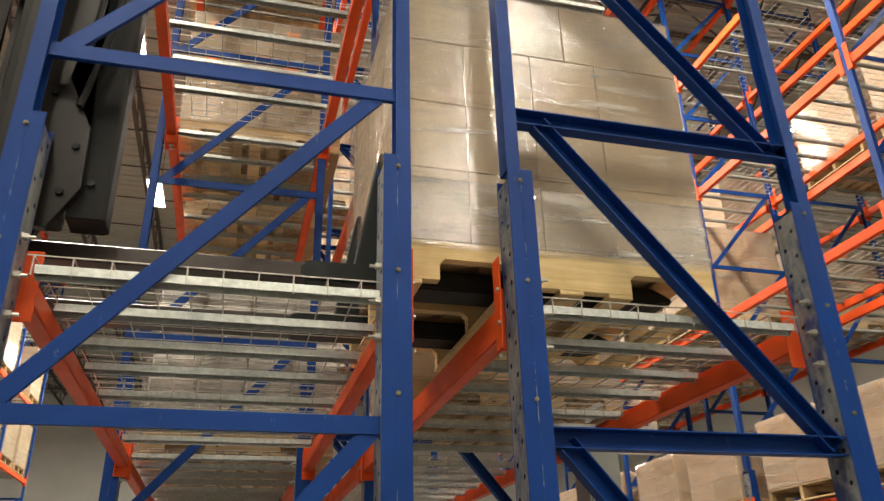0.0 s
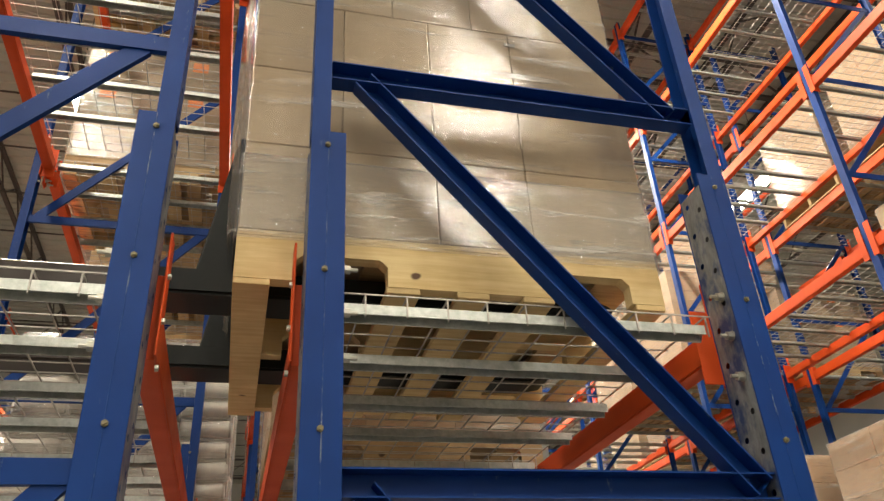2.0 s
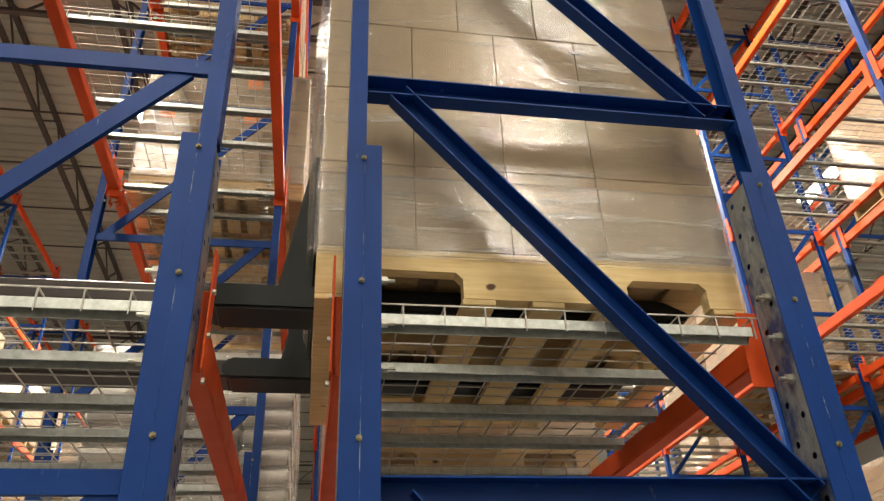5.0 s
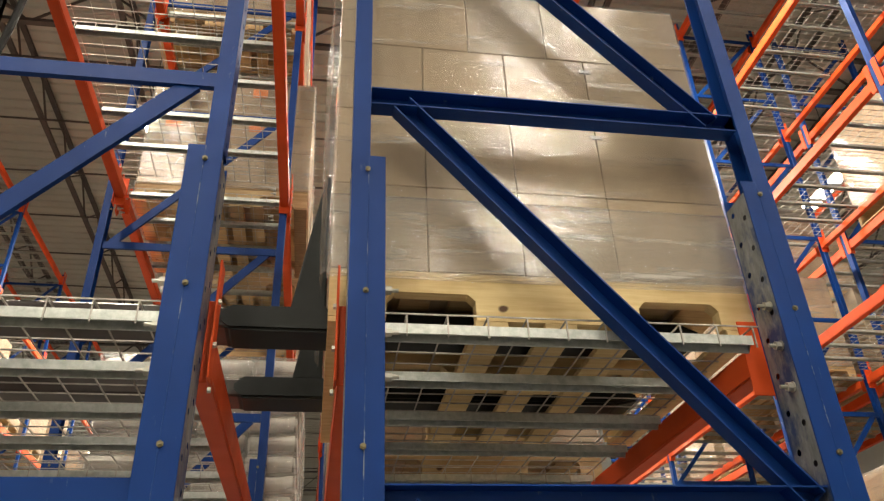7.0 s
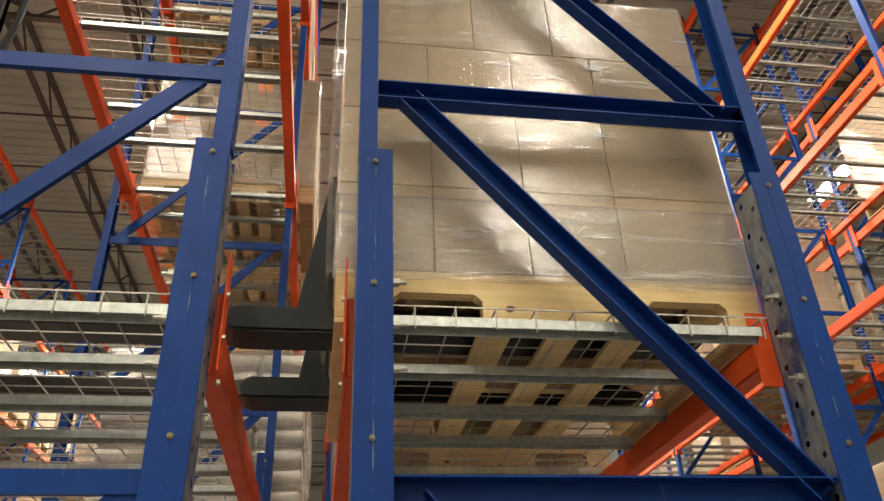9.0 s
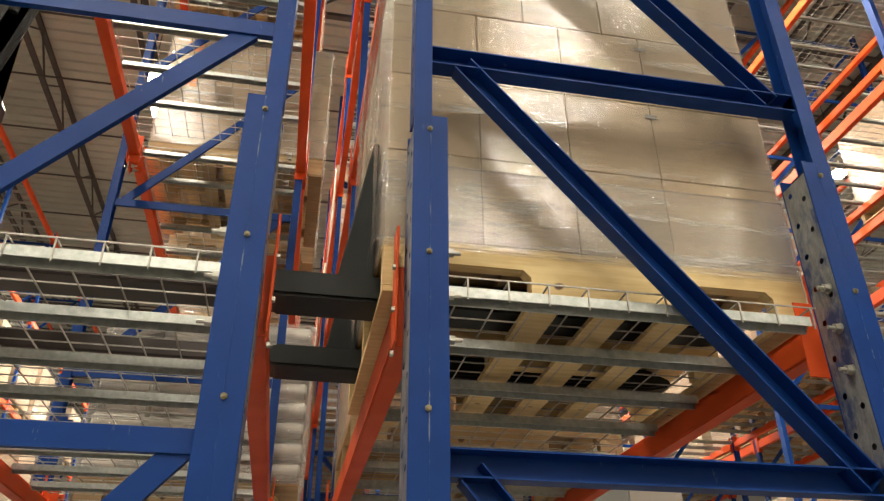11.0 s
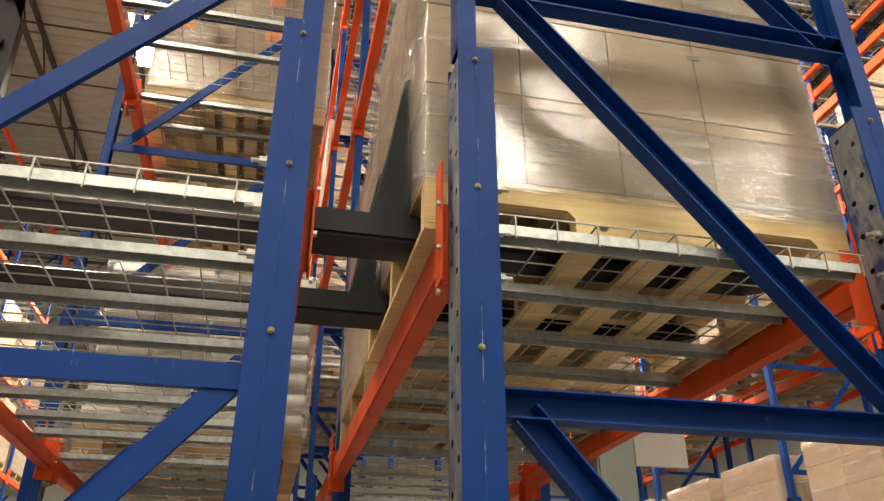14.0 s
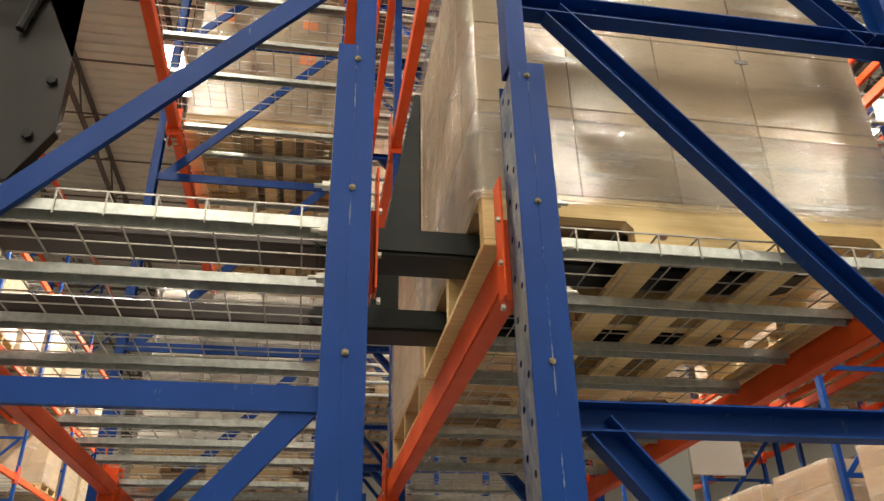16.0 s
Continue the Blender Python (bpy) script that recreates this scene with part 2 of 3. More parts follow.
# ---- the hall ----
X0, X1, Y0, Y1, HALL = -16.0, 22.0, -14.0, 42.0, 12.0
tagged(part("floor", boxes((X0, X1, Y0, Y1, -0.2, 0)), CONCRETE), "polished grey concrete warehouse floor", "floor", kind="structure")
for nm, d in (("wall_west", (X0 - 0.2, X0, Y0, Y1, 0, HALL)), ("wall_east", (X1, X1 + 0.2, Y0, Y1, 0, HALL)),
              ("wall_south", (X0, X1, Y0 - 0.2, Y0, 0, HALL)), ("wall_north", (X0, X1, Y1, Y1 + 0.2, 0, HALL))):
    tagged(part(nm, boxes(d), WALLPAINT), "pale painted warehouse wall panel", "wall", kind="structure")
bm = bmesh.new()
pts = []
y = Y0
while y < Y1:
    pts += [(y, HALL), (y + 0.11, HALL), (y + 0.14, HALL + 0.032), (y + 0.23, HALL + 0.032)]
    y += 0.26
lo = [(bm.verts.new((X0, a, z)), bm.verts.new((X1, a, z))) for a, z in pts]
for a, b in zip(lo, lo[1:]):
    bm.faces.new((a[0], a[1], b[1], b[0]))
box(bm, X0, X1, Y0, Y1, HALL + 0.08, HALL + 0.2)
tagged(part("ceiling", bm, ROOF), "beige corrugated steel roof deck", "ceiling", kind="structure")


def truss(name, label, category, length, drop, depth, n, along_y):
    """An open-web truss from 0 to length, hung drop below the deck."""
    t = thing(name, label, category, category + "s")
    top, low = HALL - drop, HALL - drop - depth

    def at(u, z):
        return (0, u, z) if along_y else (u, 0, z)

    bm = bmesh.new()
    bar(bm, at(0, top), at(length, top), 0.09, 0.06)
    part("top_chord", bm, TRUSS, t)
    bm = bmesh.new()
    bar(bm, at(0, low), at(length, low), 0.09, 0.06)
    part("bottom_chord", bm, TRUSS, t)
    bm = bmesh.new()
    s = length / n
    for i in range(n):
        a, b = (low, top) if i % 2 else (top, low)
        bar(bm, at(i * s, a), at((i + 1) * s, b), 0.03, 0.03, (1, 0, 0) if along_y else (0, 1, 0))
    tagged(part("web", bm, TRUSS, t), kind="stuff")
    return t


joist = truss("roof_joist", "dark primed open-web steel roof joist under the deck", "roof joist", Y1 - Y0 - 0.1, 0.03, 0.62, 74, True)
joist.location = (-10.2, Y0 + 0.05, 0)
for k in range(1, 14):
    copy_thing(joist, pose(-10.2 + 1.9 * k, Y0 + 0.05, 0))
girder = truss("roof_girder", "dark open-web steel girder carrying the joists", "roof girder", X1 - X0 - 0.1, 0.72, 0.8, 40, False)
girder.location = (X0 + 0.05, 9.0, 0)
for gy in (-4.0, 22.0, 35.0):
    copy_thing(girder, pose(X0 + 0.05, gy, 0))
bm = bmesh.new()
for k in range(24):
    rod(bm, (X0, 1.0 + 1.6 * k, HALL - 0.68), (X1, 1.0 + 1.6 * k, HALL - 0.68), 0.02, 6)
tagged(part("roof_bridging", bm, TRUSS), "thin dark bridging rods across the joists", "bridging", kind="structure")


def high_bay(x, y, z):
    t = thing("high_bay_lamp", "lit rectangular high-bay warehouse lamp hung from the roof", "lamp", "high-bay lamps", at=(x, y, z))
    part("housing", soft(boxes((-0.17, 0.17, -0.62, 0.62, 0.0, 0.07)), 0.01), PAPER, t)
    part("lens", boxes((-0.14, 0.14, -0.58, 0.58, -0.012, -0.004)), LAMP, t, "glowing warm white lens")
    bm = bmesh.new()
    for yy in (-0.5, 0.5):
        rod(bm, (0, yy, 0.07), (0, yy, HALL - z), 0.006, 6)
    part("hanger", bm, BLACK, t)


LAMPS = [(x, y) for x in (-2.05, 3.9) for y in (0.6, 5.6, 10.64, 15.7, 22.0, 29.0)] + [(x, y) for x in (-8.5, 10.0) for y in (3.0, 11.0, 20.0)]
# the last eight are unseen fill lamps, added to soften the brace shadows
LAMPS += [(3.9, -4.4), (4.0, -6.5), (4.4, -8.8), (8.3, -4.4), (10.4, -8.0)] + [(-2.05, -2.2), (-2.05, -6.9), (-2.05, -11.0), (-7.0, -3.4), (-7.0, -8.4), (13.5, -2.0), (14.0, -6.0), (1.1, -12.6)]


def lamp_power(x, y):
    if y > 4:
        return 520 if abs(x) > 5 else 1150
    return 160 if x > 3 and y < 0 else 270


for x, y in LAMPS:
    high_bay(x, y, 9.95)
    light = bpy.data.lights.new("high_bay_light", "AREA")
    light.shape, light.size, light.size_y = "RECTANGLE", 0.3, 1.2
    light.energy, light.color = lamp_power(x, y), (1.0, 0.905, 0.735)
    lo_ = new("high_bay_light", light)
    lo_.location = (x, y, 9.92)

# ---- pallet racking ----
LEVELS = (2.394, 4.67, 6.42, 8.14)
Z1 = 10.2
BAY = 2.78
YF = 2.10


def holed_strip(bm, x, y0, y1, z0, z1, pitch, cols, r, flip=1):
    """A sheet in the plane x with round holes through it, one to a cell."""
    n = int((z1 - z0) / pitch)
    ring = [(math.cos(a), math.sin(a)) for a in [math.pi / 4 * k for k in range(8)]]
    edge = [(1, 0), (1, 1), (0, 1), (-1, 1), (-1, 0), (-1, -1), (0, -1), (1, -1)]
    cw = (y1 - y0) / cols
    for c in range(cols):
        for i in range(n):
            cy, cz = y0 + cw * (c + 0.5), z0 + pitch * (i + 0.5)
            dz = pitch * 0.2 * (1 if c % 2 else -1) if cols > 1 else 0
            inner = [bm.verts.new((x, cy + r * a, cz + dz + r * b)) for a, b in ring]
            outer = [bm.verts.new((x, cy + cw / 2 * a, cz + pitch / 2 * b)) for a, b in edge]
            for k in range(8):
                j = (k + 1) % 8
                bm.faces.new((inner[k], inner[j], outer[j], outer[k]))


def rack_post(parent, xo, inward, near, low_w=0.089, up_w=0.048, splice=2.95, out=0.0):
    """A column: a narrow channel above, a wider bolted channel round it below. xo: its outer face; inward: +1 or -1."""
    a, b = xo, xo + inward * up_w
    c, d = xo - inward * out, xo - inward * out + inward * low_w
    bm = bmesh.new()
    x0, x1 = min(a, b), max(a, b)
    # upper channel: front flange, web with holes, rear flange
    box(bm, x0, x1, 0.004, 0.008, splice, Z1)
    box(bm, x0, x1, 0.074, 0.078, splice, Z1)
    holed_strip(bm, a, 0.008, 0.074, splice, Z1, 0.075, 1, 0.009)
    box(bm, min(a + inward * 0.006, a + inward * 0.010), max(a + inward * 0.006, a + inward * 0.010), 0.008, 0.074, splice, Z1)
    post = part("post", bm, BLUE, parent)
    bm = bmesh.new()
    x0, x1 = min(c, d), max(c, d)
    w = x1 - x0
    prism(bm, [(0, 0.005), (0, 0.0008), (0.002, 0), (w - 0.002, 0), (w, 0.0008), (w, 0.005)], (x0, 0, 0.012), (x0, 0, splice), (1, 0, 0), (0, 1, 0))
    part("splice_channel", bm, BLUE, post)
    bm = prism(bmesh.new(), [(0.484 * w, 0.001), (0.490 * w, -0.0008), (0.510 * w, -0.0008), (0.516 * w, 0.001)], (x0, 0, 0.014), (x0, 0, splice - 0.002), (1, 0, 0), (0, 1, 0))
    if near:
        part("seam", bm, BLUE_WORN, post, "rubbed pale weld seam")
    else:
        bm.free()
    part("rear_flange", boxes((x0, x1, 0.107, 0.112, 0.012, splice)), BLUE, post)
    bm = bmesh.new()
    holed_strip(bm, c, 0.005, 0.107, 0.012, splice, 0.1, 2, 0.0085)
    holed_strip(bm, d, 0.005, 0.107, 0.012, splice, 0.1, 2, 0.0085)
    bmesh.ops.remove_doubles(bm, verts=bm.verts[:], dist=0.0005)
    part("splice_web", bm, BARE, post, "scraped blue-grey web with punched holes")
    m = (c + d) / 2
    # added dark block: paints the shade seen through the punched holes
    part("shade_block", boxes((m - 0.02, m + 0.02, 0.02, 0.09, 0.012, splice - 0.01)), HOLE_SHADE, post)
    bm = soft(boxes((m - 0.09, m + 0.09, -0.03, 0.14, 0.0, 0.012)), 0.002)
    part("base_plate", bm, BLUE, post)
    for z in (splice - 0.045, splice - 0.41, splice - 0.79, 0.3) if near else ():
        bm = bmesh.new()
        rod(bm, (b - inward * 0.006, -0.005, z), (b - inward * 0.006, 0.0, z), 0.0075, 6)
        rod(bm, (b - inward * 0.006, -0.009, z), (b - inward * 0.006, -0.005, z), 0.004, 8)
        part("bolt", bm, PLATED, post)
    return post


HORIZ = [0.25, 0.935, 2.06, 3.185, 4.31, 5.435, 6.56, 7.685, 8.81, 9.935]


def upright_frame(xa, xb, rising, facing, near=True):
    """A rack end frame between outer faces xa < xb. rising: +1 when the diagonals climb to the +x side. facing: the channel's open side in y."""
    t = thing("upright_frame", "blue painted steel pallet-rack upright frame, scratched", "rack frame", "upright frames")
    rack_post(t, xa, 1, near)
    rack_post(t, xb, -1, near)
    ia, ib = xa + 0.05, xb - 0.05
    for z in HORIZ:
        bm = bmesh.new()
        if facing < 0:
            channel(bm, (ia, 0.060, z - 0.006), (ib, 0.060, z - 0.006), 0.05, 0.062, 0.004, (0, -1, 0))
        else:
            channel(bm, (ia, 0.02, z + 0.012), (ib, 0.02, z + 0.012), 0.018, 0.050, 0.004, (0, 1, 0))
        part("brace", bm, BLUE, t)
    for za, zb in zip(HORIZ[1:], HORIZ[2:]):
        p, q = (ia + 0.045, za + 0.03), (ib - 0.06, zb)
        if rising < 0:
            p, q = (ib - 0.072, za + 0.004), (ia + 0.086, zb - 0.012)
        bm = bmesh.new()
        if facing < 0:
            channel(bm, (p[0], 0.056, p[1] - 0.012), (q[0], 0.056, q[1] - 0.012), 0.047, 0.062, 0.004, (0, -1, 0))
        else:
            channel(bm, (p[0], 0.026, p[1]), (q[0], 0.026, q[1]), 0.016, 0.052, 0.004, (0, 1, 0))
        part("diagonal", bm, BLUE, t)
    return t


def load_beam(facing, bolts=True, reach=(0.07, 0.11)):
    """A step beam along y from 0 to its length, with end plates. facing: +1 when the outer side is +x. reach: how far inward the post bolts start and end."""
    t = thing("load_beam", "orange painted steel load beam with bolted end plates", "rack beam", "load beams")
    length = BAY - 0.112
    w = 0.060
    o = facing * w / 2
    prof = [(-o, 0.0), (o, 0.0), (o, 0.106), (o - facing * 0.022, 0.106), (o - facing * 0.022, 0.070), (-o, 0.070)]
    bm = prism(bmesh.new(), prof, (0, 0.004, 0), (0, length - 0.004, 0), (1, 0, 0), (0, 0, 1))
    bmesh.ops.bevel(bm, geom=[e for e in bm.edges if abs((e.verts[0].co - e.verts[1].co).y) > 1], offset=0.005, segments=2, affect="EDGES")
    part("beam_body", bm, ORANGE, t)
    for y, s in ((0.0, 1), (length, -1)):
        bm = bmesh.new()
        xo = facing * 0.036
        box(bm, min(xo, xo + facing * 0.006), max(xo, xo + facing * 0.006), -0.03 if s > 0 else y - 0.03, 0.03 if s > 0 else y + 0.03, -0.052, 0.262)
        box(bm, -0.036, 0.036, min(y, y + s * 0.005), max(y, y + s * 0.005), -0.052, 0.16)
        plate = part("end_plate", soft(bm, 0.0015), ORANGE, t)
        for z in (-0.078, 0.034, 0.148) if bolts else ():
            bm = bmesh.new()
            yy = y - s * 0.018
            rod(bm, (facing * 0.042, yy, z), (facing * 0.050, yy, z), 0.008, 6)
            part("bolt", bm, ZINC, plate)
            bm = bmesh.new()
            yy, a, b = y - s * 0.080, -facing * reach[0], -facing * reach[1]
            rod(bm, (a, yy, z + 0.018), (b, yy, z + 0.018), 0.0052, 8)
            rod(bm, (a, yy, z + 0.018), (a - facing * 0.003, yy, z + 0.018), 0.014, 10)
            rod(bm, (a - facing * 0.0032, yy, z + 0.018), (a - facing * 0.017, yy, z + 0.018), 0.0120, 6)
            part("bolt", bm, ZINC, plate)
    return t


def wire_deck(depth):
    """A welded mesh deck panel, 1.31 m along y, with four galvanised channels across it; x from 0 to depth."""
    t = thing("wire_deck", "galvanised welded wire mesh deck with cross channels", "wire deck", "wire decks")
    W = 1.31
    bm = bmesh.new()
    r = 0.0018
    n = 10
    up = 0.022
    for i in range(n + 1):
        x = 0.02 + (depth - 0.04) * i / n
        box(bm, x - r, x + r, 0.0, W, 0.046 + up, 0.046 + up + 2 * r)
        box(bm, x - r, x + r, -0.0036, 0.0, 0.012, 0.046 + up)
    m = 17
    for j in range(m + 1):
        y = 0.004 + (W - 0.008) * j / m
        box(bm, 0.0, depth, y - r, y + r, 0.0505 + up, 0.0505 + up + 2 * r)
    tagged(part("mesh", bm, WIRE, t, "square welded wire mesh"), kind="stuff")
    for y in (0.0, 0.30, 0.62, 0.93):
        bm = bmesh.new()
        prism(bm, [(0, 0.010), (0.003, 0.010), (0.003, 0.033), (0.031, 0.033), (0.031, 0), (0.034, 0), (0.034, 0.036), (0, 0.036)], (0.026, y, 0.010), (depth - 0.026, y, 0.010), (0, 1, 0), (0, 0, 1))
        part("channel", bm, GALV, t)
    return t


def pallet(mat, label, slats=(0.37, 0.51, 0.65, 0.79)):
    """A stringer pallet, 1.19 along x and 1.0 along y, standing on z = 0."""
    t = thing("pallet", label, "pallet", "pallets")
    H = 0.160
    L = 1.185
    bm = bmesh.new()
    low = [(0, 0.018), (0.15, 0.018), (0.15, 0.075), (0.17, 0.095), (0.37, 0.095), (0.39, 0.075), (0.39, 0.018),
           (0.85, 0.018), (0.85, 0.075), (0.87, 0.095), (1.065, 0.095), (1.085, 0.075), (1.085, 0.018), (L, 0.018)]
    rows = [[(bm.verts.new((x, y, z)), bm.verts.new((x, y, H - 0.018))) for x, z in low] for y in (0.0, 0.04)]
    for i in range(len(low) - 1):
        f, b = rows[0], rows[1]
        if low[i][0] != low[i + 1][0]:
            bm.faces.new((f[i][0], f[i + 1][0], f[i + 1][1], f[i][1]))
            bm.faces.new((b[i][0], b[i][1], b[i + 1][1], b[i + 1][0]))
            bm.faces.new((f[i][1], f[i + 1][1], b[i + 1][1], b[i][1]))
        bm.faces.new((f[i][0], b[i][0], b[i + 1][0], f[i + 1][0]))
    bm.faces.new((rows[0][0][0], rows[0][0][1], rows[1][0][1], rows[1][0][0]))
    bm.faces.new((rows[0][-1][0], rows[1][-1][0], rows[1][-1][1], rows[0][-1][1]))
    bmesh.ops.remove_doubles(bm, verts=bm.verts[:], dist=0.0001)
    me = mesh_of("stringer", bm, mat)
    for y in (0.0, 0.48, 0.96):
        part("stringer", me, mat, t).location.y = y
    part("lead_board", soft(boxes((0, L, 0.0, 0.09, H - 0.0178, H)), 0.002), mat, t)
    # top boards take the darker pine so the gaps below read as shaded
    wide = mesh_of("deck_board", soft(boxes((0, 0.14, 0.0, 0.907, 0, 0.0175)), 0.002), WOOD_OLD_SHADE)
    slim = mesh_of("deck_board", soft(boxes((0, 0.09, 0, 0.907, 0, 0.0175)), 0.002), WOOD_OLD_SHADE)
    base = mesh_of("deck_board", soft(boxes((0, 0.09, 0, 1.0, 0, 0.0175)), 0.002), mat)
    for x, me in ((0, wide), (0.20, slim), (0.345, slim), (0.49, slim), (0.635, slim), (0.78, slim), (0.92, slim), (L - 0.14, wide)):
        part("top_board", me, WOOD_OLD_SHADE, t).location = (x, 0.0925, H - 0.0177)
    for x in (0, *slats, L - 0.09):
        part("bottom_board", base, mat, t).location = (x, 0, 0.0002)
    return t


def film_shell(x0, x1, y0, y1, z0, z1, rough, seed, step=0.06, billow=1.0):
    """A wrapped sheet round a stack, a little uneven, open below."""
    bm = bmesh.new()
    per = []
    nx, ny = max(2, int((x1 - x0) / step)), max(2, int((y1 - y0) / step))

    def steps(n):
        return [0.004] + [0.012] + [i / n for i in range(1, n)] + [0.988, 0.996]

    per += [(x0 + (x1 - x0) * u, y0, 0, -1) for u in steps(nx)]
    per += [(x1, y0 + (y1 - y0) * u, 1, 0) for u in steps(ny)]
    per += [(x1 - (x1 - x0) * u, y1, 0, 1) for u in steps(nx)]
    per += [(x0, y1 - (y1 - y0) * u, -1, 0) for u in steps(ny)]
    nz = max(2, int((z1 - z0) / step))
    rows = []
    for k in range(nz + 1):
        z = z0 + (z1 - z0) * k / nz
        row = []
        for x, y, dx, dy in per:
            d = 0.006 + rough * (billow if dx < 0 else 1) * (0.5 + 0.5 * noise.noise((x * 5 + seed, y * 5, z * 2.2)))
            if dx < 0 and billow > 1:
                d += 0.022 * abs(noise.noise((y * 11 + z * 3 + seed, z * 2.5, 1.7))) + 0.008 * abs(noise.noise((y * 28 + z * 9, z * 6, seed)))
            row.append(bm.verts.new((x + dx * d, y + dy * d, z)))
        rows.append(row)
    n = len(per)
    for a, b in zip(rows, rows[1:]):
        for i in range(n):
            bm.faces.new((a[i], a[(i + 1) % n], b[(i + 1) % n], b[i]))
    bm.faces.new(rows[-1])
    for f in bm.faces:
        f.smooth = len(f.verts) == 4 and max(e.calc_length() for e in f.edges) < 2 * step
    return bm


def carton(w, d, h, mat):
    bm = boxes((0.0008, w - 0.0008, 0.0008, d - 0.0008, 0.0006, h - 0.0006))
    soft(bm, 0.0025, 1)
    return mesh_of("carton", bm, mat)


def carton_stack(layers, h, cols, rows_y, mat, label, rough=0.02, seed=0.0, alternate=True, billow=1.0, widths_of=None):
    """A wrapped stack of cartons, 1.19 by 1.0 m on plan, from z = 0."""
    t = thing("carton_stack", label, "carton stack", "carton stacks")
    L, D = 1.19, 1.0
    cache = {}
    for k in range(layers):
        n, m = (cols, rows_y) if not (alternate and k % 2) else (cols + 1, rows_y)
        widths = widths_of[k] if widths_of else [L / n] * n
        x = 0.0
        for i, w in enumerate(widths):
            if (w, m) not in cache:
                cache[w, m] = carton(w, D / m, h, mat)
            for j in range(m):
                if 0 < i < len(widths) - 1 and 0 < j < m - 1:
                    continue
                part("carton", cache[w, m], mat, t).location = (x, j * D / m, k * h + 0.0015)
            x += w
    part("stretch_film", film_shell(0, L, 0, D, -0.012, layers * h, rough, seed, 0.06 if billow == 1 else 0.02, billow), FILM, t, "shiny clear stretch film")
    return t


def lower_wrap(stack, length, depth):
    """The extra turns of film that bind a load to its pallet."""
    part("film_band", film_shell(-0.002, length + 0.002, -0.002, depth + 0.002, -0.03, 0.24, 0.002, 41.0, 0.05), FILM_THICK, stack, "milky doubled stretch film")


# rows of racking: name, outer faces of the frames, diagonals, open side, levels, first frame, bays
def rack(xa, xb, rising, facing, levels, y0, bays, bolts=True, inset=(0.035, 0.035)):
    fr = upright_frame(xa, xb, rising, facing, bolts)
    fr.location.y = y0
    for k in range(1, bays + 1):
        copy_thing(fr, pose(0, y0 + BAY * k, 0))
    proto = {}
    for k in range(bays):
        for z in levels:
            for x, f in ((xa + inset[0], -1), (xb - inset[1], 1)):
                m = pose(x, y0 + BAY * k + 0.112, z)
                near = bolts and k < 2
                if (f, near) in proto:
                    copy_thing(proto[f, near], m)
                else:
                    proto[f, near] = load_beam(f, near, (0.0895 - inset[0 if f < 0 else 1], 0.124 - inset[0 if f < 0 else 1]))
                    proto[f, near].matrix_basis = m
            for j in range(2):
                m = pose(xa + inset[0] + 0.008, y0 + BAY * k + (0.045 if facing > 0 else 0.062) + j * 1.325, z + 0.047)
                if "d" in proto:
                    copy_thing(proto["d"], m)
                else:
                    proto["d"] = wire_deck(xb - xa - inset[0] - inset[1] - 0.016)
                    proto["d"].matrix_basis = m


LA, LB = -0.695, 0.485
RA, RB = 0.818, 2.02
rack(LA, LB, 1, 1, LEVELS, YF, 5, True, (0.10, 0.018))
rack(RA, RB, -1, -1, LEVELS, YF, 5, True, (0.018, 0.11))
RIGHT_LEVELS = (2.394, 4.67, 6.42, 8.14, 9.9)
LEFT_LEVELS = (2.394, 4.67, 6.35, 8.14, 10.0)
YR, YL = YF - BAY, YF + BAY
rack(5.6, 6.8, 1, 1, RIGHT_LEVELS, YR, 6, False)
rack(7.1, 8.3, 1, 1, RIGHT_LEVELS[:4], YR, 6, False)
rack(-6.0, -4.8, 1, 1, LEFT_LEVELS, YL, 6, False)

# ---- the moving pallet and its load ----
PX, PY, PZ = 0.770, 2.262, 2.510
near_pallet = pallet(WOOD, "fresh yellow pine stringer pallet under a wrapped carton load", (0.385, 0.575, 0.76))
near_pallet.location = (PX, PY, PZ)
near_stack = carton_stack(4, 0.284, 4, 3, CARD, "tan cartons stacked four high in shiny stretch film", 0.0014, 3.0, True, 16.0,
                          [[0.266, 0.272, 0.277, 0.375]] * 3 + [[0.422, 0.268, 0.5]])
lower_wrap(near_stack, 1.19, 1.0)
for x, z in ((0.815, 0.512), (0.817, 0.796)):
    part("tape_tab", boxes((x - 0.02, x + 0.02, -0.0032, -0.0012, z, z + 0.015)), TAPE, near_stack, "grey end of packing tape")
near_stack.location = (PX, PY + 0.005, PZ + 0.162)

# ---- pallets standing on the racks ----
def pack_stack():
    """White soft packs in a wrapped stack, bulging a little, each course its own."""
    t = thing("pack_stack", "white soft packs in courses under crinkled clear film", "pack stack", "pack stacks")
    bm = boxes((0.004, 0.294, 0.004, 0.496, 0.003, 0.117))
    bmesh.ops.bevel(bm, geom=bm.edges[:], offset=0.014, segments=2, affect="EDGES", clamp_overlap=True)
    for f in bm.faces:
        f.smooth = True
    me = mesh_of("pack", bm, PACK)
    for k in range(8):
        for i in range(4):
            for j in range(2):
                part("pack", me, PACK, t).location = (i * 0.297 + (0.008 if k % 2 else 0), j * 0.5, k * 0.12)
    part("stretch_film", film_shell(0, 1.19, 0, 1.0, -0.012, 0.965, 0.03, 57.0), FILM_THICK, t, "crinkled clear stretch film")
    return t


